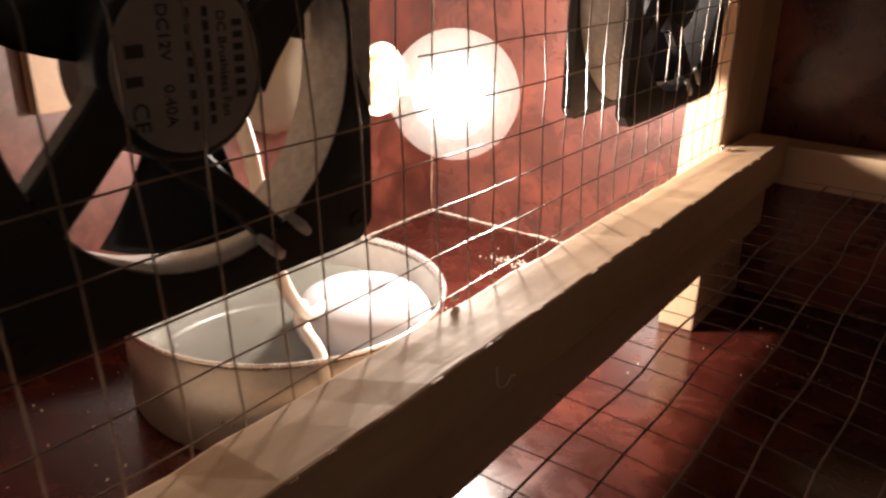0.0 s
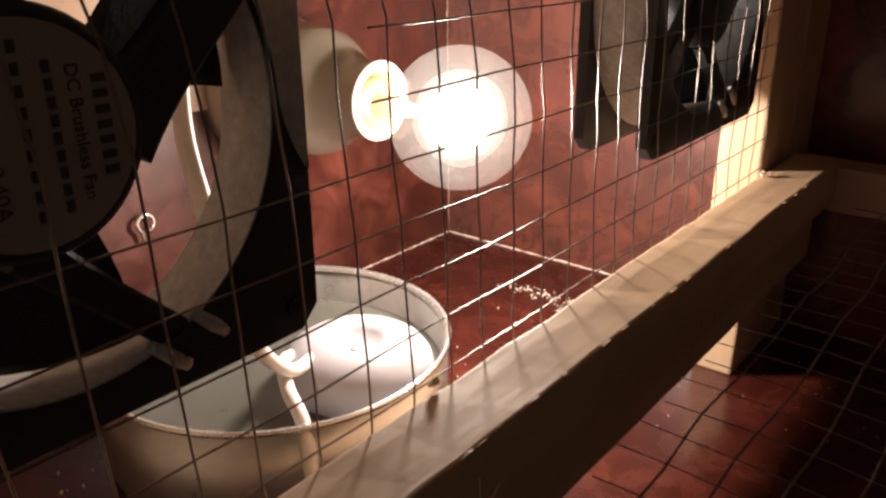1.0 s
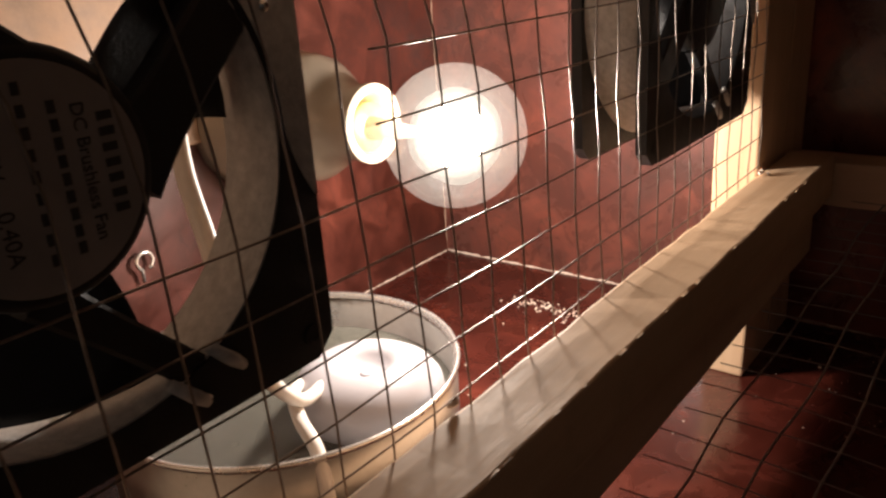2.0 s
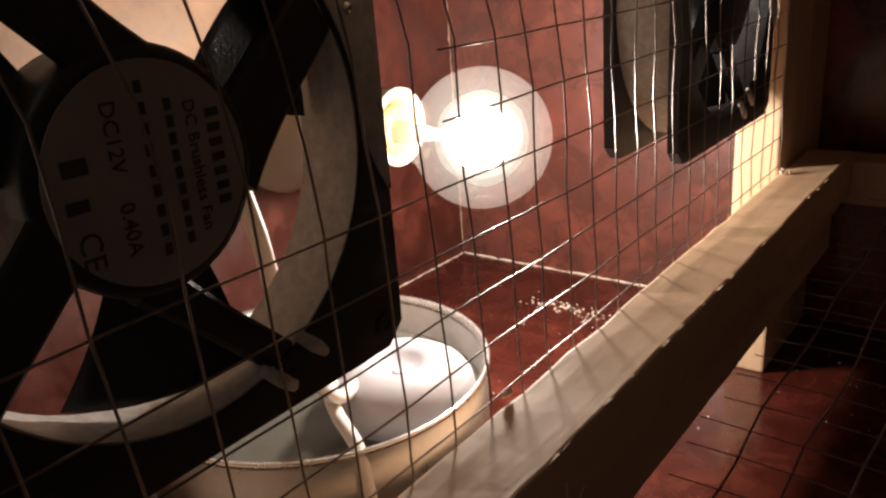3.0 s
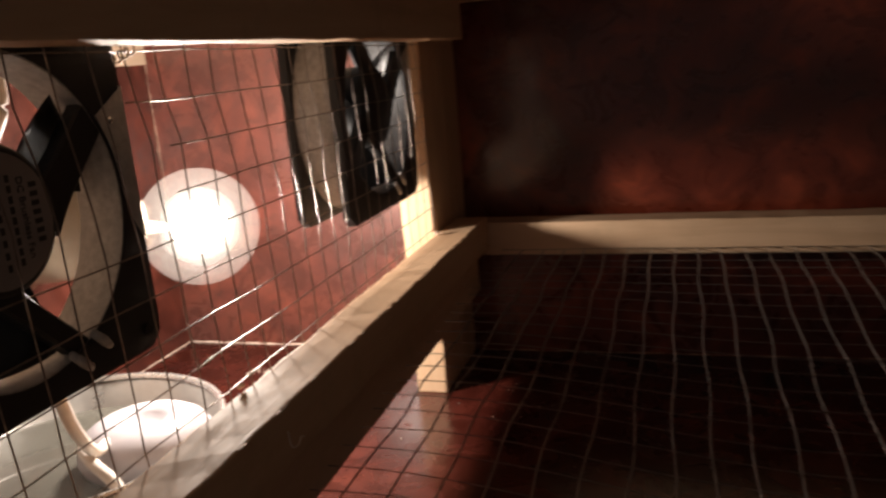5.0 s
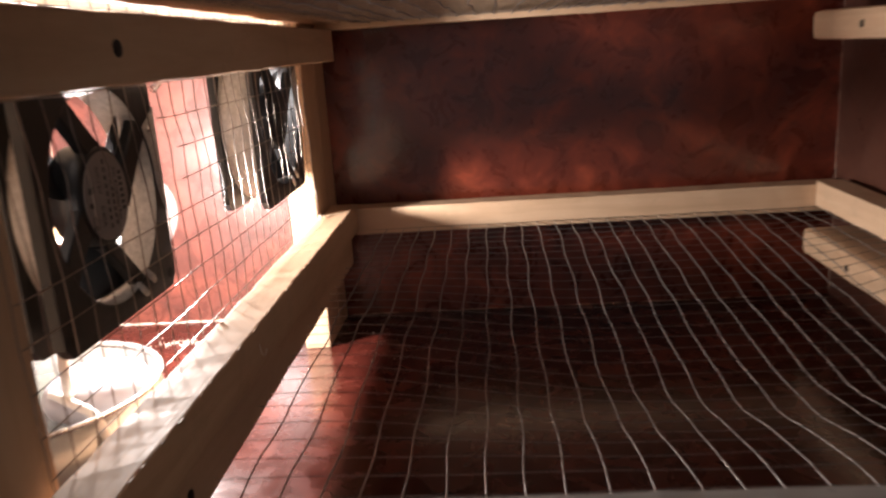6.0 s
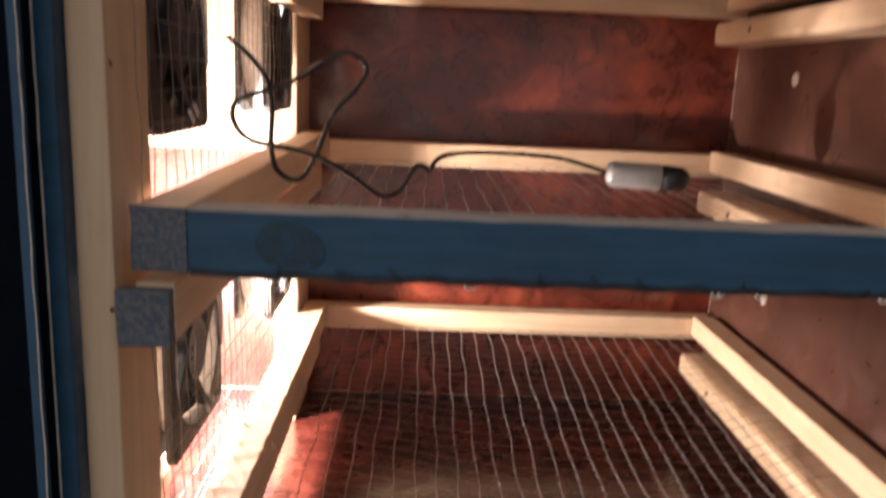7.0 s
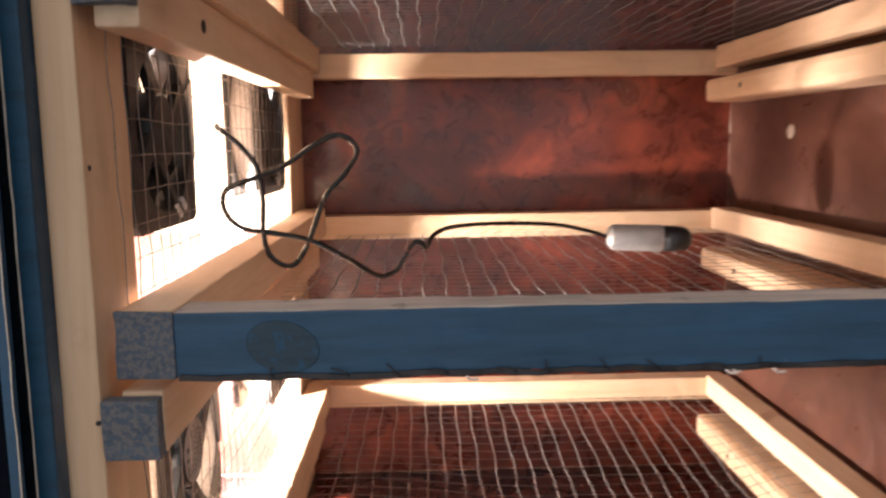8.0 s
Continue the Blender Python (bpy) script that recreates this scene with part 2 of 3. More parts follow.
def lathe(profile, m=Matrix(), steps=40, cap=True):
    """A body turned round the local z axis from (radius, height) pairs."""
    bm = bmesh.new()
    rings = [[bm.verts.new(m @ Vector((r * math.cos(k * math.tau / steps), r * math.sin(k * math.tau / steps), h))) for k in range(steps)] for r, h in profile]
    for a, b in zip(rings, rings[1:]):
        for k in range(steps):
            bm.faces.new((a[k], a[(k + 1) % steps], b[(k + 1) % steps], b[k]))
    if cap:
        bm.faces.new(rings[0][::-1])
        bm.faces.new(rings[-1])
    return bm


# ---- the cabinet: floor, walls, ceiling, posts ----
FLOOR_FRONT, BACK, LEFT, RIGHT, TOP = -0.438, 0.087, -0.2592, 0.437, 0.64


def setting(name, bm, mat, label, category):
    return tagged(ob_of(name, bm, mat), label, category, kind="structure")


setting("floor", block(LEFT - 0.015, RIGHT + 0.015, FLOOR_FRONT, BACK + 0.015, -0.016, 0.0), RED_FLOOR_DIMMED, "glossy red-brown veined laminate cabinet floor", "floor")
setting("wall_north", block(-0.012, RIGHT + 0.015, BACK, BACK + 0.015, 0.0, TOP), RED_SHINY, "glossy red veined laminate back panel", "wall")
setting("wall_north", block(LEFT - 0.015, -0.0122, BACK, BACK + 0.015, 0.0, TOP), HAZED, "red laminate back panel of the lamp compartment, lamp haze painted in", "wall")
setting("wall_west", block(LEFT - 0.015, LEFT, FLOOR_FRONT, BACK, 0.0, TOP), RED_DULL_DIMMED, "red-brown laminate side panel behind the lamp", "wall")
setting("wall_east", block(RIGHT, RIGHT + 0.015, FLOOR_FRONT, BACK, 0.0, TOP), BROWN, "dull brown laminate side panel with filled screw holes", "wall")
# Unseen top; its brown is darkened for the shade above the trays.
setting("ceiling", block(LEFT - 0.015, RIGHT + 0.015, FLOOR_FRONT, BACK + 0.015, TOP, TOP + 0.016), BROWN_SHADED, "brown laminate cabinet top, shade put into its colour", "ceiling")
setting("wall_south", block(LEFT - 0.015, -0.0270, -0.452, -0.438, -0.016, TOP + 0.016), BLUE_SHADED, "blue painted panel closing the lamp compartment, shade put into its colour", "wall")

# Added reflector, out of view, that brightens the compartment floor.
setting("wall_lining", block(LEFT + 0.001, -0.0270, -0.4376, -0.4340, 0.001, TOP - 0.001), PALE_FILL, "unseen pale panel added to bounce lamplight onto the compartment floor", "wall")

def post(name, x0, x1, y0, y1, label):
    thing = tagged(ob_of(name, block(x0, x1, y0, y1, 0.0, TOP, 0.0012, 0.0004, 24, 3), PINE_Z), label, "post", "partition posts")
    return thing


front_post = post("wooden_post", -0.0190, -0.0046, -0.4375, -0.3905, "pale pine post standing at the cabinet's front opening")
# The part below the fan is added, to stop lamplight leaking behind the post.
tagged(ob_of("wooden_block", block(-0.0205, -0.0022, 0.0485, BACK - 0.0005, 0.0, TOP, 0.001, 0.0003, 20, 6), PINE_Z), "pine filler block between post and back panel", "block")
back_post = post("wooden_post", -0.0235, -0.0022, 0.0042, 0.048, "pale pine post standing against the cabinet's back")
strip = tagged(ob_of("wooden_strip", block(-0.0268, -0.0194, -0.446, -0.4305, 0.0, TOP, 0.001, 0.0004, 16, 8), NAVY), "narrow blue painted strip beside the front post", "strip")
part("worn_edge", block(-0.0270, -0.0264, -0.4463, -0.4457, 0.002, TOP - 0.002, 0.0, 0.0003, 120, 21), PLUG, strip, "pale rubbed edge")
edge_strip = tagged(ob_of("edge_strip", block(-0.0312, -0.0272, -0.4560, -0.4524, 0.0, TOP, 0.0008, 0.0003, 16, 9), BLUE), "bright blue painted edge strip on the front panel", "strip")
part("worn_edge", block(-0.0275, -0.0271, -0.4563, -0.4558, 0.16, TOP - 0.004, 0.0, 0.0003, 90, 23), PLUG, edge_strip, "pale rubbed edge")

# Added behind the tray rail, mostly unseen, to cut the light strip short.
tagged(ob_of("partition_rail", block(-0.0130, -0.0012, -0.3900, 0.0037, 0.0455, 0.0865, 0.001, 0.0004, 24, 17), PINE_Y), "added rail under the wire net that narrows the lamplight on the floor", "rail")

# ---- shelf cleats and trays, three levels ----
LEVELS = [dict(cleat=0.0630, tray=0.0900, back=0.0), dict(cleat=0.2330, tray=0.2625, back=0.001), dict(cleat=0.3940, tray=0.4190, back=0.0)]
TRAY_FRONT, TRAY_BACK, TRAY_L, TRAY_R, RAIL = -0.4315, 0.0735, 0.0006, 0.4285, 0.0218


def cleats(z, n):
    left = empty("shelf_cleat", "pine cleat with a worn blue front end, screwed to the posts", "cleat", "shelf cleats", (0, 0, z))
    part("bar", block(0.0010, 0.0172, -0.4325, 0.040, 0.0, 0.0246, 0.0012, 0.0005, 24, n), PINE_Y, left)
    part("painted_end", block(-0.0040, 0.0172, -0.4400, -0.4327, 0.0075 if n == 2 else -0.0004, 0.0232, 0.0006, 0.0007, 6, n + 5), BLUE_END, left, "worn blue painted end")
    part("screw", lathe([(0.003, 0.0), (0.003, 0.0006), (0.0012, 0.0009)], pose(0.0171, -0.345, 0.0125, 0, 90, 0), 12), DARKNAIL, left, "dark sunk screw head")
    right = empty("shelf_cleat", "pine cleat with rounded edges along the side panel", "cleat", "shelf cleats", (0, 0, z - 0.0085))
    bar = block(RIGHT - 0.046, RIGHT - 0.001, -0.4325, 0.036, 0.0, 0.0215, 0.0055, 0.0004, 20, n + 9)
    part("bar", bar, PINE_Y, right)
    for y in (-0.30, -0.05):
        part("screw", lathe([(0.0028, 0.0), (0.0026, 0.0006), (0.0012, 0.0008)], pose(RIGHT - 0.0458, y, 0.0105, 0, -90, 0), 12), DARKNAIL, right, "dark sunk screw head")


for i, lv in enumerate(LEVELS):
    cleats(lv["cleat"], i)


def smooth01(t):
    t = max(0.0, min(1.0, t))
    return t * t * (3 - 2 * t)


PITCH = 0.0148


def wire_net(tray, z, seed, left, sag):
    """The tray's wire floor: every wire a part of its own."""
    rng = random.Random(seed)
    def dip(x, y):
        u = (y + 0.412) / 0.470
        along = smooth01((u - 0.07) / 0.28) * smooth01((1.0 - u) / 0.75)
        return -sag * along * smooth01((x - 0.05) / 0.16) * smooth01((0.405 - x) / 0.05)

    for k in range(27):
        x = 0.0462 + k * 0.01447 + rng.uniform(-0.0005, 0.0005)
        if x > 0.424:
            continue
        pts = []
        for j in range(33):
            y = -0.412 + j * (0.470 / 32)
            wave = 0.0007 * math.sin(j * 1.05 + k) + 0.0012 * noise.noise(Vector((k * 1.7, j * 0.2, seed)))
            pts.append((x + wave, y, z + dip(x, y) + 0.0005 * math.sin(j * 1.7 + k)))
        part("wire", tube(pts, 0.00040, 5), TRAY_WIRE, tray, smooth=True)
    for k in range(31):
        y = -0.4015 + k * 0.0150 + rng.uniform(-0.0007, 0.0007)
        x_0 = left + rng.uniform(-0.0015, 0.0015)
        pts = [(x_0 + j * ((0.425 - x_0) / 26), y + 0.0006 * math.sin(j * 0.9 + k * 2), z + dip(x_0 + j * ((0.425 - x_0) / 26), y) + 0.0009) for j in range(27)]
        # Crosswise wires: thinner and darker in place of their missing highlights.
        part("wire", tube(pts, 0.00021, 5), UNLIT_WIRE, tray, smooth=True)


def tray(z, n, label, front=0.0228):
    top, high = z + 0.0228, z + front
    t = empty("egg_tray", label, "tray", "stacked trays", (0, 0, 0))
    part("side_rail", block(TRAY_L, TRAY_L + RAIL, TRAY_FRONT + 0.0006, TRAY_BACK - 0.0227, z, high, 0.0009, 0.0006, 40, n), PINE_Y, t)
    part("rail_end", block(TRAY_L - 0.0003, TRAY_L + RAIL, TRAY_FRONT - 0.0016, TRAY_FRONT + 0.0004, z - 0.0004, high + 0.0003, 0.0006, 0.0009, 6, n + 3), BLUE_END, t, "worn greyish blue end grain")
    part("side_rail", block(TRAY_R - RAIL, TRAY_R, TRAY_FRONT + 0.0225, TRAY_BACK - 0.0227, z, top - 0.002, 0.0009, 0.0005, 30, n + 1), PINE_Y, t)
    part("back_rail", block(TRAY_L - 0.0, TRAY_R, TRAY_BACK - 0.0223, TRAY_BACK, z - 0.0052, top - 0.0050, 0.0009, 0.0004, 30, n + 2), PINE_X, t)
    part("front_rail", block(TRAY_L + RAIL + 0.0002, TRAY_R, TRAY_FRONT + 0.0014, TRAY_FRONT + 0.0222, z, high - 0.0008, 0.0008, 0.0005, 40, n + 4), GREY_TOP, t, "greyish worn wood")
    part("painted_face", block(TRAY_L + RAIL + 0.0002, TRAY_R, TRAY_FRONT - 0.0012, TRAY_FRONT + 0.0010, z + 0.0002, high - 0.0010, 0.0006, 0.0004, 40, n + 6), BLUE, t, "blue painted front face")
    return t


tray_1 = tray(LEVELS[0]["tray"], 0, "pine egg tray with wire net floor and blue front rail")
tray_2 = tray(LEVELS[1]["tray"], 11, "pine egg tray holding a sensor and its cable", 0.0262)
tray_3 = tray(LEVELS[2]["tray"], 22, "upper pine egg tray with wire net, seen from below")

# ---- things of the lamp compartment ----
FAN = 0.092


def ring_plate(bm, half, bore, x0, x1, n=64):
    """A square plate with rounded corners and a round bore, between two depths."""
    rows = []
    for x in (x0, x1):
        out, inn = [], []
        for k in range(n):
            a = k * math.tau / n + math.tau / n / 2
            c, s = math.cos(a), math.sin(a)
            m = half / max(abs(c), abs(s))
            q = Vector((0, c * m, s * m))
            corner = Vector((0, math.copysign(half - 0.006, c), math.copysign(half - 0.006, s)))
            if abs(q.y) > half - 0.006 and abs(q.z) > half - 0.006:
                q = corner + (q - corner).normalized() * 0.006
            out.append(bm.verts.new((x, q.y, q.z)))
            inn.append(bm.verts.new((x, c * bore, s * bore)))
        rows.append((out, inn))
    (fo, fi), (bo, bi) = rows
    for k in range(n):
        j = (k + 1) % n
        bm.faces.new((fo[k], fo[j], fi[j], fi[k]))
        bm.faces.new((bo[k], bi[k], bi[j], bo[j]))
        bm.faces.new((fo[k], bo[k], bo[j], fo[j]))
        bm.faces.new((fi[k], bi[k], bi[j], fi[j]))


def fan(y, z, label, turn, size=FAN, depth=0.0255, sticker=LABEL, blades=4, chord=50):
    """A square cooling fan whose open face looks along +x; y, z: the low corner nearest the front."""
    half, bore = FAN / 2, 0.0388
    k_size = size / FAN
    t = empty("cooling_fan", label, "fan", "cooling fans", (-0.0040, y + size / 2, z + size / 2))
    t.scale = (1, k_size, k_size)
    for name, x0, x1 in (("front_flange", 0.0, -0.0042), ("rear_flange", -depth + 0.0042, -depth)):
        plate = bmesh.new()
        ring_plate(plate, half, bore + 0.0004, x0, x1)
        part(name, plate, BLACK, t, "square black plastic flange")
    # Only the labelled fan's duct wall gets the lamplit grey; others stay black.
    inside = lathe([(bore, -0.0003), (bore, -depth), (bore + 0.0010, -depth), (bore + 0.0010, -0.0003), (bore, -0.0003)], pose(0, 0, 0, 0, 90, 0), 72, False)
    part("duct", inside, LIT_GREY if sticker is LABEL else BLACK, t, "stippled round duct wall", True)
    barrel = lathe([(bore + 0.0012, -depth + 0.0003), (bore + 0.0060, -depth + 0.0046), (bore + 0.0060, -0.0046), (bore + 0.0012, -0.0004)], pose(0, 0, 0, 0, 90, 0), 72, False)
    part("barrel", barrel, LIT_GREY, t, "outside of the round barrel, lamplight painted in as grey", True)
    # Added wedge: a lit sliver on the flange, painted as a pale shape.
    lip = bmesh.new()
    inner, outer = [], []
    for k in range(15):
        a = radians(-17 + k * 3.5)
        edge = (half - 0.0006) / math.cos(a)
        r = bore + 0.0014 + (edge - bore - 0.0014) * max(0.0, 1 - k / 5.0) ** 1.6
        inner.append((0.0004, r * math.cos(a), r * math.sin(a)))
        outer.append((0.0010, edge * math.cos(a), edge * math.sin(a)))
    rows = [[lip.verts.new((p[0] - d, p[1], p[2])) for p in line] for line, d in ((inner, 0.0), (outer, 0.0), (outer, 0.0020), (inner, 0.0012))]
    for p, q in zip(rows, rows[1:] + rows[:1]):
        for k in range(14):
            lip.faces.new((p[k], p[k + 1], q[k + 1], q[k]))
    part("lip", lip, LIT_GREY, t, "added wedge painting the lit sliver at the flange's edge")
    hub = part("hub", lathe([(0.0180, -depth * 0.8), (0.0180, -0.0012), (0.0174, -0.0002), (0.0162, 0.0)], pose(0, 0, 0, 0, 90, 0), 48), BLACK, t, "round black motor hub", True)
    part("sticker", lathe([(0.0158, 0.0), (0.0158, 0.0004)], pose(0.0002, 0, 0, 0, 90, 0), 48), sticker, hub, "round printed label")
    hub.location = (0, -0.0030, 0.0008)
    for a, w, shift in ((45, 0.0050, -0.0088), (135, 0.0042, -0.0088), (225, 0.0050, -0.0088), (315, 0.0030, -0.0148)):
        arm = bmesh.new()
        d = Vector((0, math.cos(radians(a)), math.sin(radians(a))))
        e = Vector((0, -d.z, d.y))
        secs = []
        for i in range(13):
            r = 0.006 + 0.0415 * i / 12
            flare = 0.0035 * max(0.0, 1 - (r - 0.006) / 0.017) ** 2.2 * (1.0 if a != 315 else 0.3)
            secs.append([arm.verts.new(d * r + e * (sw + shift) + Vector((xx, 0, 0))) for sw, xx in ((-w - flare * 0.5, -0.0009), (-w + 0.0007 - flare * 0.5, -0.0003), (w - 0.0007 + flare, -0.0003), (w + flare, -0.0009), (w + flare, -0.0046), (-w - flare * 0.5, -0.0046))])
        for p, q in zip(secs, secs[1:]):
            for k in range(6):
                arm.faces.new((p[k], p[(k + 1) % 6], q[(k + 1) % 6], q[k]))
        arm.faces.new(secs[0])
        arm.faces.new(secs[-1][::-1])
        strut = part("strut", arm, BLACK, t)
        if a == 315:
            for side, r in ((w + 0.0012, 0.0445), (-w - 0.0008, 0.0410)):
                tip = d * r + e * (shift + side)
                part("clip", tube([tip - d * 0.0085 + Vector((0.0003, 0, 0)), tip - d * 0.003 + Vector((0.0006, 0, 0)), tip + Vector((0.0003, 0, 0))], [0.0011, 0.0014, 0.0010], 8), LIT_GREY, strut, "grey moulded clip", True)
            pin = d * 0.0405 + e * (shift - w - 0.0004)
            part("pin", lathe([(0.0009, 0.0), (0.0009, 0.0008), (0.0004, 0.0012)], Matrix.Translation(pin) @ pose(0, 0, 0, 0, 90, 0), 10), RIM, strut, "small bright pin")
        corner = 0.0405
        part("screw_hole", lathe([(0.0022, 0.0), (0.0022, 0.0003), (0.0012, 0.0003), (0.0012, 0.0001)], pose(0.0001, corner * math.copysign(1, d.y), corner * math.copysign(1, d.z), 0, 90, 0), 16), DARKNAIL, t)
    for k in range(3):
        part("rib", block(-0.0030, -0.0006, 0.0145 + 0.0006 * k, 0.0178 + 0.0006 * k, 0.0050 - 0.0017 * k, 0.0056 - 0.0017 * k), LIT_GREY, t, "short grey moulded rib")
    for k in range(blades):
        bl = bmesh.new()
        grid = []
        for i in range(11):
            r = 0.0172 + (bore - 0.0010 - 0.0172) * i / 10
            row = []
            for j in range(9):
                u = j / 8
                ang = radians(turn + k * 360 / blades - chord * (u - 0.5) - 6 * (i / 10) ** 1.4)
                x = -0.0056 - (depth - 0.0080) * u - 0.0012 * math.sin(math.pi * u)
                row.append(bl.verts.new((x, r * math.cos(ang), r * math.sin(ang))))
            grid.append(row)
        for i in range(10):
            for j in range(8):
                bl.faces.new((grid[i][j], grid[i + 1][j], grid[i + 1][j + 1], grid[i][j + 1]))
        bmesh.ops.solidify(bl, geom=bl.faces[:], thickness=0.0010)
        part("blade", bl, BLACK, t, "pitched black plastic blade", True)
    return t, hub


fan_1, hub_1 = fan(-0.3737, 0.1438, "black cooling fan with a round grey label, behind the wire net", 30, 0.097, 0.0150, LABEL, 3, 46)
part("pin", lathe([(0.0011, 0.0), (0.0011, 0.0008), (0.0005, 0.0013)], pose(0.0001, 0.0390, 0.0195, 0, 90, 0), 10), RIM, fan_1, "small bright pin")
fan_2, hub_2 = fan(-0.1220, 0.1438, "black cooling fan beside the back post", 38, 0.110, 0.0290, BLACK, 3, 26)
fan_3, hub_3 = fan(-0.3890, 0.3120, "black cooling fan at the upper tray", 20, FAN, 0.0200, BLACK, 5, 66)
fan_4, hub_4 = fan(-0.1231, 0.3120, "black cooling fan at the upper tray near the back post", 0, 0.110, 0.0255, BLACK, 5, 66)


def words(body, size, y, z, parent):
    """Printed text on the fan's label, reading downwards."""
    cu = bpy.data.curves.new("print", "FONT")
    cu.body, cu.size, cu.extrude, cu.resolution_u = body, size, 0.00005, 3
    cu.align_x, cu.align_y = "CENTER", "CENTER"
    tmp = bpy.data.objects.new("tmp", cu)
    scene.collection.objects.link(tmp)
    me = bpy.data.meshes.new_from_object(tmp.evaluated_get(bpy.context.evaluated_depsgraph_get()))
    bpy.data.objects.remove(tmp)
    me.materials.append(INK)
    ob = new("print", me)
    ob.parent = parent
    ob.matrix_basis = Matrix(((0, 0, 1, 0.00072), (0, 1, 0, y), (-1, 0, 0, z), (0, 0, 0, 1)))
    return ob


for hub in (hub_1,):
    for k in range(7):
        part("printed_bar", block(0.00062, 0.00078, 0.0100, 0.0122, 0.0074 - k * 0.0022 - 0.0012, 0.0074 - k * 0.0022), INK, hub)
    for y0, z0, z1 in ((0.0035, 0.010, -0.012), (-0.0005, 0.013, -0.013)):
        for k in range(9):
            at = z0 + (z1 - z0) * k / 9
            part("printed_bar", block(0.00062, 0.00078, y0, y0 + 0.0011, at - 0.0017, at), INK, hub)
    part("printed_bar", block(0.00062, 0.00078, -0.0128, -0.0092, 0.0024, 0.0046), INK, hub)
    part("printed_bar", block(0.00062, 0.00078, -0.0132, -0.0100, -0.0024, -0.0007), INK, hub)
    words("DC Brushless Fan", 0.0027, 0.0074, -0.0005, hub)
    words("DC12V", 0.0032, -0.0050, 0.0062, hub)
    words("0.40A", 0.0032, -0.0050, -0.0065, hub)
    words("CE", 0.0046, -0.0112, -0.0078, hub)

# lamp holder on the side panel, with the lit bulb in it
holder = empty("lamp_holder", "white porcelain lamp holder screwed to the side panel", "lamp holder", at=(LEFT, -0.084, 0.1415))
AX = pose(0, 0, 0, 0, 90, 0)
part("base", lathe([(0.043, 0.0), (0.043, 0.010), (0.040, 0.016), (0.036, 0.030), (0.035, 0.045), (0.033, 0.055), (0.026, 0.066), (0.0205, 0.074), (0.0195, 0.084), (0.0205, 0.092), (0.0200, 0.0935), (0.0165, 0.0935), (0.0160, 0.070)], AX, 48), PORCELAIN, holder, "white glazed porcelain body", True)
part("socket_shell", lathe([(0.0158, 0.070), (0.0158, 0.0915), (0.0146, 0.0915), (0.0146, 0.070)], AX, 32), BRASS, holder, "brass screw shell", True)

bulb = empty("light_bulb", "lit clear glass light bulb in its porcelain holder", "light bulb", at=BULB)
prof = []
for k in range(19):
    a = radians(-90 + k * (142 / 18))
    prof.append((0.034 * math.cos(a), -0.034 * math.sin(a)))
prof = [(max(r, 0.0002), h) for r, h in prof]
neck = [(0.0175, -0.0330), (0.0150, -0.0400), (0.0138, -0.0480), (0.0132, -0.0560)]
glass = part("glass", lathe(prof + neck, pose(0, 0, 0, 0, 90, 0), 48, False), GLASS, bulb, "clear glass envelope", True)
glass.visible_shadow = False
part("screw_cap", lathe([(0.0130, -0.0530), (0.0134, -0.0560), (0.0128, -0.0580), (0.0134, -0.0600), (0.0128, -0.0620), (0.0134, -0.0640), (0.011, -0.070)], pose(0, 0, 0, 0, 90, 0), 32), BRASS, bulb, "brass screw cap", True)
part("stem", lathe([(0.0065, -0.055), (0.0050, -0.040), (0.0028, -0.026), (0.0012, -0.020)], pose(0, 0, 0, 0, 90, 0), 16), PORCELAIN, bulb, "glass stem", True)
# Shells added inside the clear bulb to imitate glare round the filament.
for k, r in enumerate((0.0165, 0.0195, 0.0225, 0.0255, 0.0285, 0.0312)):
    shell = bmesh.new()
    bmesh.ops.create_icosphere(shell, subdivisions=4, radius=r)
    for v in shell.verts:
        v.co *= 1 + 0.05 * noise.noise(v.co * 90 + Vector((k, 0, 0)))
    veil = part("glare_shell", shell, INNER_GLARE if r < 0.024 else GLARE, bulb, "added see-through shell fading the bulb's glare outwards", True)
    veil.visible_shadow = False
# Filament drawn as a glowing ball as wide as its glare.
hot = bmesh.new()
bmesh.ops.create_icosphere(hot, subdivisions=3, radius=0.0150)
for v in hot.verts:
    v.co = Vector((v.co.x * 0.95, v.co.y * 1.1, v.co.z)) * (1 + 0.12 * noise.noise(v.co * 260))
glare_core = part("glare_core", hot, HOT, bulb, "white-hot core, swollen to the size of its glare", True)
glare_core.visible_shadow = False

# aluminium dish with the white ring-shaped mist maker
dish = empty("metal_dish", "round aluminium water dish standing on the compartment floor", "dish", at=(-0.155, -0.172, 0.0))
part("bowl", lathe([(0.070, 0.0004), (0.077, 0.001), (0.0790, 0.004), (0.0796, 0.048), (0.0782, 0.048), (0.0776, 0.006), (0.074, 0.0032), (0.002, 0.003)], steps=72), ALU, dish, "dull dented aluminium wall", True)
part("rim", lathe([(0.0776, 0.0474), (0.0788, 0.0498), (0.0806, 0.0500), (0.0812, 0.0486), (0.0800, 0.0472)], steps=72, cap=False), RIM, dish, "bright rolled rim", True)
part("water", lathe([(0.0772, 0.0300), (0.0772, 0.0302)], steps=64), WATER, dish, "still water")
ring = empty("mist_maker", "white plastic ring-shaped mist maker floating in the dish", "mist maker", at=(-0.1165, -0.158, 0.0300))
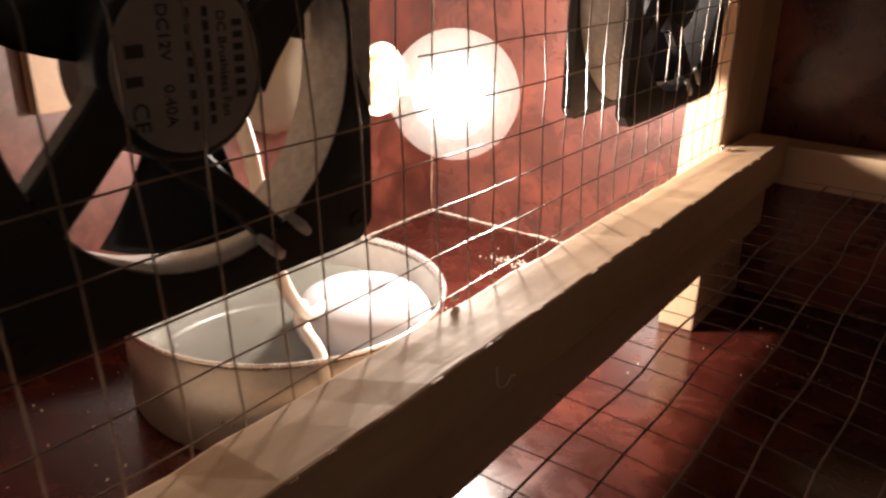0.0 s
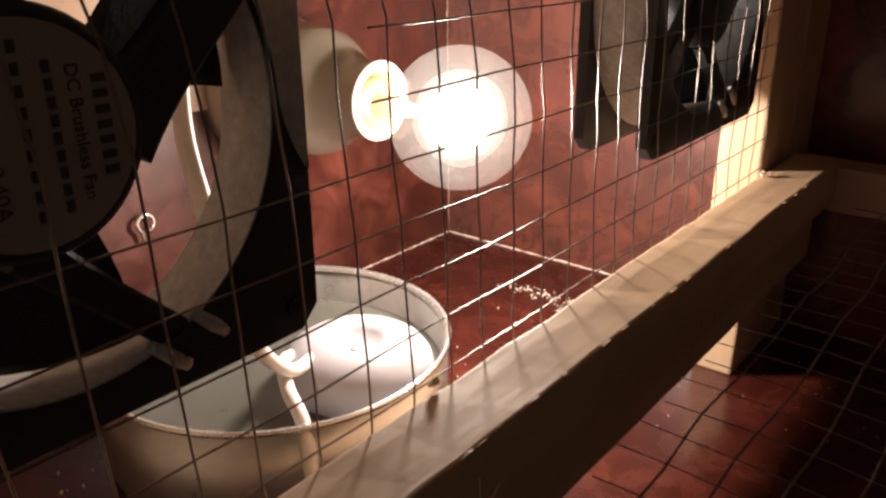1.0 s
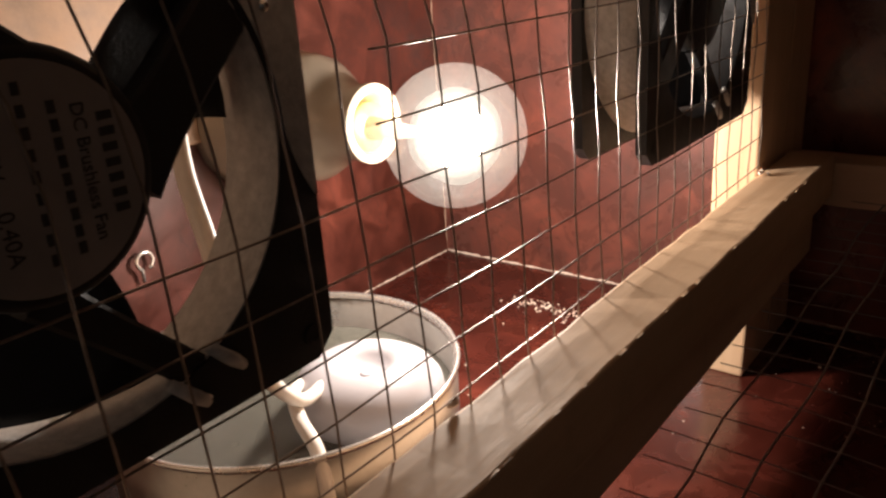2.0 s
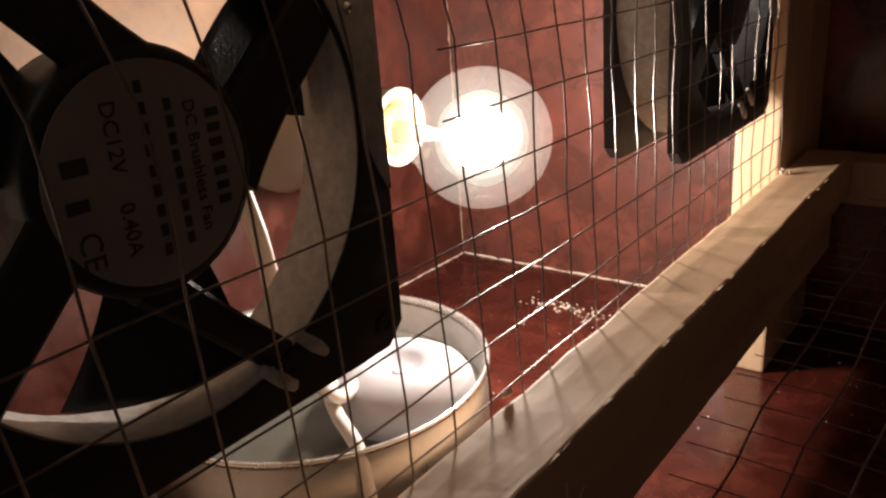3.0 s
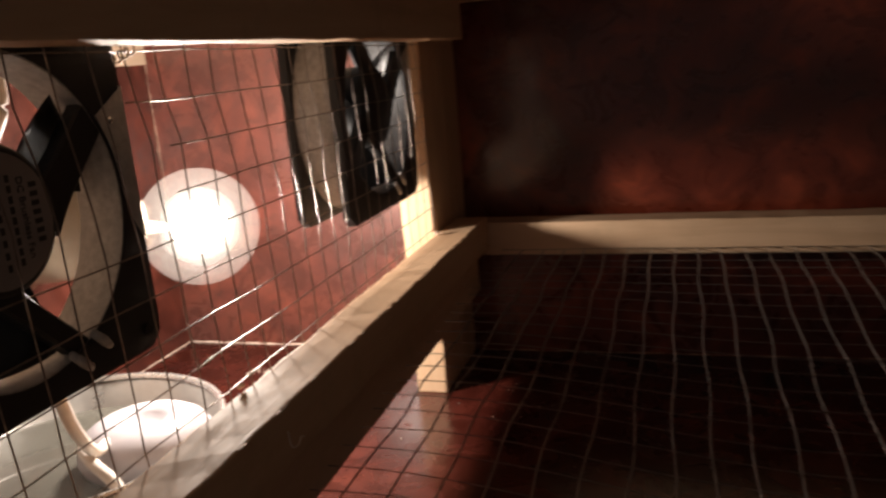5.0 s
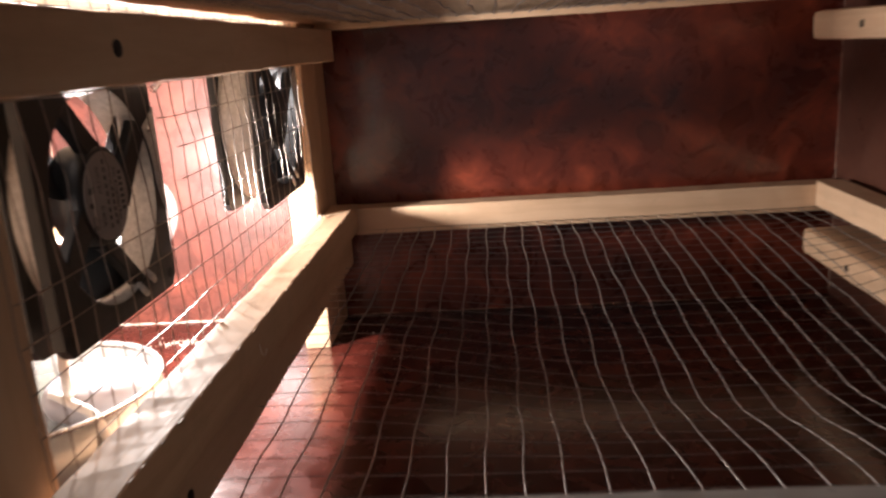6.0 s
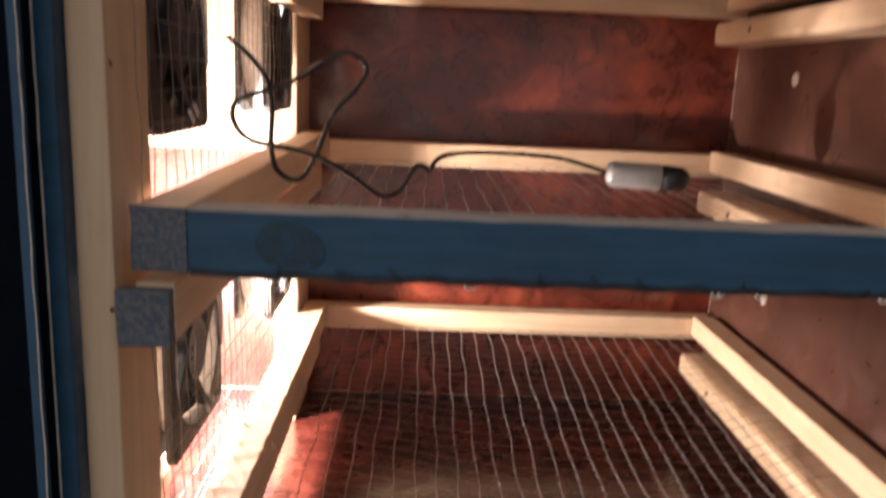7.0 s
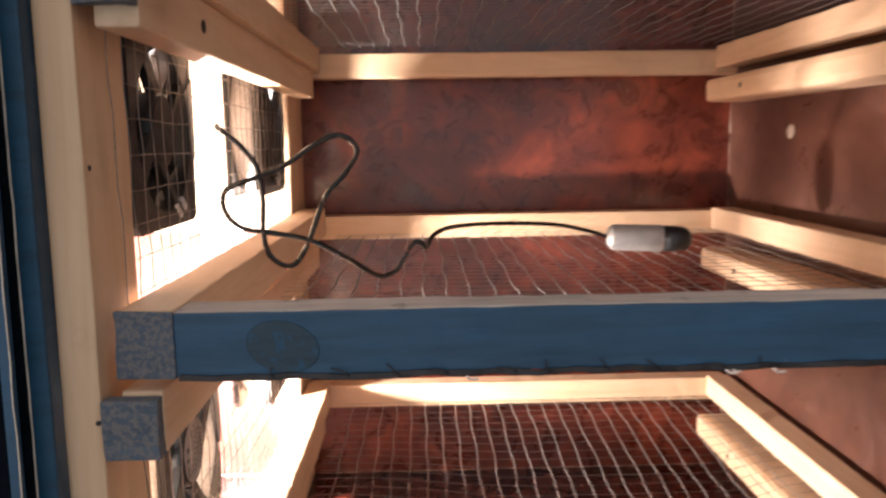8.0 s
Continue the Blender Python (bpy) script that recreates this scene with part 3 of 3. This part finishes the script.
part("float", lathe([(0.012, -0.004), (0.026, -0.002), (0.0325, 0.003), (0.0345, 0.009), (0.0335, 0.0145), (0.030, 0.0195), (0.0245, 0.0230), (0.018, 0.0250), (0.0140, 0.0244), (0.0110, 0.0222), (0.0090, 0.0196), (0.0050, 0.0184), (0.0006, 0.0182)], steps=56), WHITE, ring, "white rounded float", True)
part("nozzle", lathe([(0.0030, 0.0176), (0.0030, 0.0186), (0.0015, 0.0189)], steps=16), WHITE, ring, "small white nozzle", True)
tagged(ob_of("power_cord", tube(spline([(-0.138, -0.176, 0.046), (-0.126, -0.192, 0.053), (-0.108, -0.205, 0.053), (-0.092, -0.212, 0.048), (-0.082, -0.218, 0.030), (-0.074, -0.224, 0.012), (-0.055, -0.235, 0.0032), (-0.035, -0.26, 0.003)], 8), 0.0029, 10), CORD, smooth=True), "white cord bent over the dish's rim", "cord")
tagged(ob_of("power_cord", tube(spline([(LEFT + 0.007, -0.190, 0.330), (-0.180, -0.205, 0.285), (-0.105, -0.228, 0.245), (-0.086, -0.238, 0.222), (-0.098, -0.236, 0.203), (-0.106, -0.236, 0.185), (-0.096, -0.244, 0.165), (-0.083, -0.249, 0.145), (-0.082, -0.246, 0.120), (-0.096, -0.226, 0.085), (-0.112, -0.200, 0.058), (-0.122, -0.180, 0.051), (-0.126, -0.170, 0.0505)], 8), 0.0029, 10), CORD, smooth=True), "white cord hanging beside the lamp into the dish", "cord")

part("nail", lathe([(0.0011, -0.0004), (0.0011, 0.0004), (0.0005, 0.0006)], pose(-0.0046, -0.4325, 0.3434, 0, 90, 0), 10), DARKNAIL, front_post, "dark nail head")
part("nail", lathe([(0.0010, -0.0004), (0.0010, 0.0004), (0.0005, 0.0006)], pose(-0.0060, -0.4375, 0.2471, 90, 0, 0), 10), DARKNAIL, front_post, "dark nail head")

# ---- wire nets ----
def wall_net():
    net = empty("wire_net", "galvanised square wire net nailed to the partition posts", "wire net")
    rng = random.Random(5)
    k = 0
    y = -0.4005
    while y < 0.002:
        pts = []
        for j in range(37):
            z = 0.0885 + j * 0.0145
            lean = -0.055 * (z - 0.115) - 0.22 * max(0.0, min(z, 0.222) - 0.202)
            pts.append((0.0005 * math.sin(j * 2.1 + k), y + lean + 0.0009 * noise.noise(Vector((k * 3.3, j * 0.22, 0))) + 0.0004 * math.sin(j * 1.3 + k), z))
        part("wire", tube(pts, 0.00028, 5), WIRE, net, smooth=True)
        k += 1
        y = -0.4005 + k * PITCH + rng.uniform(-0.0006, 0.0006)
    for k in range(36):
        z = 0.1156 + (k - 1) * 0.0145
        spans = [(-0.400, 0.004)]
        if 6 <= k <= 8:
            spans = [(-0.2615 if k < 8 else -0.279, 0.004)]
        for a, b in spans:
            n = max(4, int((b - a) / 0.0145))
            pts = []
            for j in range(n + 1):
                yy = a + (b - a) * j / n
                pts.append((-0.0009, yy, z + 0.0010 * noise.noise(Vector((k * 5.1, yy * 22, 3.0)))))
            part("wire", tube(pts, 0.00027, 5), WIRE, net, smooth=True)


wall_net()
tie = [(0.0004 + 0.0012 * math.cos(k * 1.3), -0.2835 + k * 0.00062, 0.2290 + 0.0014 * math.sin(k * 1.3) + 0.0002 * k) for k in range(16)]
tagged(ob_of("wire_tie", tube(spline(tie, 3), 0.00032, 6), RIM, smooth=True), "short bright twisted wire tying the fan to the net", "wire tie")
wire_net(tray_1, LEVELS[0]["tray"] - 0.0015, 1, 0.033, 0.020)
wire_net(tray_2, LEVELS[1]["tray"] - 0.0015, 2, 0.033, 0.002)
wire_net(tray_3, LEVELS[2]["tray"] + 0.0245, 3, 0.004, 0.0)

# ---- small things ----
for y, z in ((-0.049, 0.356), (-0.0425, 0.157), (-0.296, 0.346), (-0.297, 0.158)):
    plug = lathe([(0.0062, 0.0), (0.0060, 0.0008), (0.0030, 0.0012)], pose(RIGHT, y, z, 0, -90, 0), 14)
    for v in plug.verts:
        v.co += 0.0007 * noise.noise_vector(v.co * 300)
    tagged(ob_of("screw_plug", plug, PLUG, smooth=True), "pale round filler over a screw hole in the side panel", "plug", "screw plugs")


def bead(name, a, b, r, label, seed, mat=GLUE):
    """An uneven, chipped bead of old glue along a joint."""
    a, b = Vector(a), Vector(b)
    n = max(8, int((b - a).length / 0.004))
    pts, rad = [], []
    for k in range(n + 1):
        pts.append(a + (b - a) * k / n + 0.0006 * noise.noise_vector(Vector((k * 0.9, seed, 0))))
        rad.append(r * max(0.15, 0.7 + 1.3 * noise.noise(Vector((k * 0.55, seed * 3.1, 1)))))
    return tagged(ob_of(name, tube(pts, rad, 5), mat), label, "trim", kind="structure")


bead("trim", (LEFT + 0.001, BACK - 0.0004, 0.0003), (-0.024, BACK - 0.0004, 0.0003), 0.0010, "chipped pale glue line between floor and back panel", 1, CRUMB)
bead("trim", (LEFT + 0.0004, BACK - 0.002, 0.0003), (LEFT + 0.0004, -0.06, 0.0003), 0.0008, "chipped pale glue line between floor and side panel", 2, CRUMB)
bead("trim", (LEFT + 0.0004, BACK - 0.0004, 0.002), (LEFT + 0.0004, BACK - 0.0004, 0.30), 0.0005, "thin glue line up the corner", 3)
bead("trim", (0.003, BACK - 0.0004, 0.0003), (RIGHT - 0.01, BACK - 0.0004, 0.0003), 0.0005, "dull glue line between floor and back panel", 4)
bead("trim", (RIGHT - 0.0004, BACK - 0.0006, 0.002), (RIGHT - 0.0004, BACK - 0.0006, TOP - 0.01), 0.0007, "thin glue line up the back corner", 5)

crumbs = bmesh.new()
rng = random.Random(12)
for cx, cy, sx, sy, n in ((-0.138, 0.029, 0.016, 0.004, 90), (-0.105, 0.020, 0.02, 0.004, 24), (-0.21, -0.275, 0.04, 0.05, 40), (0.055, 0.020, 0.03, 0.03, 26), (0.10, 0.0, 0.05, 0.04, 24), (-0.10, -0.05, 0.07, 0.06, 26)):
    for k in range(n):
        x, y, r = rng.gauss(cx, sx), rng.gauss(cy, sy), rng.uniform(0.0003, 0.0010) * (0.5 if cx > 0 else 1.0)
        if LEFT + 0.004 < x < 0.42 and -0.42 < y < BACK - 0.004 and (Vector((x, y, 0)) - Vector((-0.155, -0.172, 0))).length > 0.086:
            m = pose(x, y, r * 0.5, rng.uniform(0, 360), rng.uniform(0, 360), 0) @ Matrix.Diagonal((1, rng.uniform(0.5, 1), 0.6, 1))
            bmesh.ops.create_icosphere(crumbs, subdivisions=1, radius=r, matrix=m)
tagged(ob_of("crumbs", crumbs, CRUMB), "pale sawdust crumbs scattered over the floor", "crumbs", kind="stuff")

board = tagged(ob_of("mounting_board", block(LEFT, LEFT + 0.006, -0.235, -0.100, 0.1335, 0.2350, 0.001, 0.0003, 10, 4), BULGE), "tan plywood board on the side panel beside the lamp", "board")
# Two added pale boards paint the overexposed wall behind the upper fans.
tagged(ob_of("back_board", block(LEFT + 0.006, -0.0240, BACK - 0.0055, BACK - 0.0006, 0.264, TOP - 0.004, 0.001, 0.0003, 12, 15), PALE_FILL), "pale board added for the blown-out lamplight on the upper back panel", "board")
tagged(ob_of("side_board", block(LEFT, LEFT + 0.005, -0.415, BACK - 0.004, 0.236, TOP - 0.004, 0.001, 0.0003, 12, 14), PALE_FILL), "pale board added for the blown-out lamplight on the upper side panel", "board")
hook = tube([Vector((LEFT + 0.004, -0.1715 + 0.0048 * math.cos(a), 0.081 + 0.0048 * math.sin(a))) for a in [k * 0.45 - 1.2 for k in range(13)]] + [Vector((LEFT + 0.003, -0.1735, 0.070))], 0.0011, 8)
tagged(ob_of("screw_eye", hook, RIM, smooth=True), "small bright screw eye in the side panel", "screw eye")

# sensor on the second tray, with its looped cable
sensor = empty("sensor", "grey and black cylindrical sensor lying on the wire tray", "sensor", at=(0.2695, -0.100, 0.2735))
LIE = pose(0, 0, 0, 0, 92, -4)
part("body", lathe([(0.004, -0.003), (0.0085, -0.001), (0.0105, 0.002), (0.0108, 0.040), (0.0106, 0.041)], LIE, 28), SENSOR, sensor, "grey metal body", True)
part("tip", lathe([(0.0104, 0.0412), (0.0104, 0.052), (0.0090, 0.060), (0.0050, 0.064)], LIE, 28), BLACK, sensor, "black plastic tip", True)
loop = [(-0.0035, -0.252, 0.363), (0.010, -0.250, 0.351), (0.0195, -0.250, 0.338), (0.0225, -0.250, 0.320), (0.0215, -0.248, 0.299), (0.0250, -0.248, 0.284), (0.0377, -0.249, 0.2775),
        (0.0480, -0.250, 0.290), (0.0597, -0.250, 0.319), (0.0720, -0.250, 0.333), (0.0800, -0.252, 0.346), (0.0750, -0.252, 0.354), (0.0660, -0.252, 0.356), (0.0520, -0.252, 0.349), (0.0370, -0.253, 0.339), (0.0200, -0.254, 0.332),
        (0.0020, -0.254, 0.325), (-0.0005, -0.252, 0.313), (0.0080, -0.250, 0.302), (0.0250, -0.247, 0.298), (0.0480, -0.240, 0.292), (0.0700, -0.230, 0.279),
        (0.0880, -0.215, 0.2650), (0.0990, -0.205, 0.2655), (0.1050, -0.203, 0.273), (0.1120, -0.200, 0.2840), (0.1180, -0.198, 0.2835), (0.1210, -0.190, 0.2800), (0.1270, -0.170, 0.2865), (0.1420, -0.150, 0.2895), (0.1750, -0.128, 0.2890), (0.2200, -0.113, 0.2860), (0.2480, -0.104, 0.2800), (0.2680, -0.100, 0.2738)]
tagged(ob_of("sensor_cable", tube(spline(loop, 7), 0.0017, 9), CABLE, smooth=True), "thin black cable looped over the tray's edge", "cable")

# net ends and flakes under the blue front rails
rng = random.Random(31)
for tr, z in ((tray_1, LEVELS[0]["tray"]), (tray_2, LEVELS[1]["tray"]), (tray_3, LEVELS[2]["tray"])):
    for k in range(17):
        x = 0.06 + k * 0.0215 + rng.uniform(-0.006, 0.006)
        dx, up = rng.uniform(-0.007, 0.002), rng.uniform(0.001, 0.0055)
        part("wire_end", tube(spline([(x + 0.004, -0.428, z - 0.0008), (x + 0.002, -0.4335, z - 0.0004), (x, -0.4345, z + 0.0016), (x + dx, -0.4342, z + up)], 3), 0.00035, 5), DARKNAIL, tr, smooth=True)
    for k in range(7):
        x = rng.uniform(0.1, 0.4)
        r = rng.uniform(0.0012, 0.003)
        part("flake", tube([(x + r * math.cos(a), -0.4335 + 0.0008 * math.sin(3 * a), z - 0.001 + r * 0.7 * math.sin(a)) for a in (3.0, 3.6, 4.2, 4.9, 5.5)], 0.0005, 5), CRUMB, tr)
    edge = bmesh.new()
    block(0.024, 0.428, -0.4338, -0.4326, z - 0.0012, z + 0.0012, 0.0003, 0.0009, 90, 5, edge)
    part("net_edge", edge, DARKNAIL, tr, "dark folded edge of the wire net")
    # Dark slanted oval on the blue face, one per tray.
    knot = lathe([(0.0142, 0.0), (0.0139, 0.0003)], Matrix.Translation((0.0640, -0.43305, z + 0.0118)) @ pose(0, 0, 0, 90, 14, 0) @ Matrix.Diagonal((1.0, 0.70, 1, 1)), 28)
    part("knot", knot, DARK_OVAL, tr, "dark oval patch on the front face")

tagged(ob_of("thread", tube(spline([(0.0231, -0.2560, 0.1040), (0.0240, -0.2565, 0.0990), (0.0246, -0.2530, 0.0975), (0.0243, -0.2500, 0.0990), (0.0240, -0.2470, 0.0978)], 6), 0.00022, 5), CORD), "thin pale thread hanging on the tray's side rail", "thread")
rng = random.Random(77)
for k in range(26):
    y = -0.40 + k * 0.0165 + rng.uniform(-0.006, 0.006)
    w, h, l = rng.uniform(0.0001, 0.0004), rng.uniform(0.0002, 0.0005), rng.uniform(0.0015, 0.0050)
    z = LEVELS[0]["tray"] + 0.0226
    part("splinter", block(TRAY_L + RAIL - 0.0006, TRAY_L + RAIL + w, y, y + l, z - h, z + h * 0.4, 0.0, 0.0004, 3, k), PINE_Y, tray_1)
for x, y, z, r in ((0.002, -0.004, 0.1142, 0.0022), (0.005, -0.003, 0.1138, 0.0014), (-0.001, -0.243, 0.1140, 0.0018)):
    chip = bmesh.new()
    bmesh.ops.create_icosphere(chip, subdivisions=2, radius=r)
    for v in chip.verts:
        v.co = Vector((v.co.x * 0.5, v.co.y * 1.1, v.co.z * 0.6)) + 0.0006 * noise.noise_vector(v.co * 900 + Vector((y * 100, 0, 0)))
        v.co += Vector((x, y, z))
    tagged(ob_of("wood_chip", chip, CRUMB), "pale wood chip caught at the foot of the net", "wood chip", "wood chips")
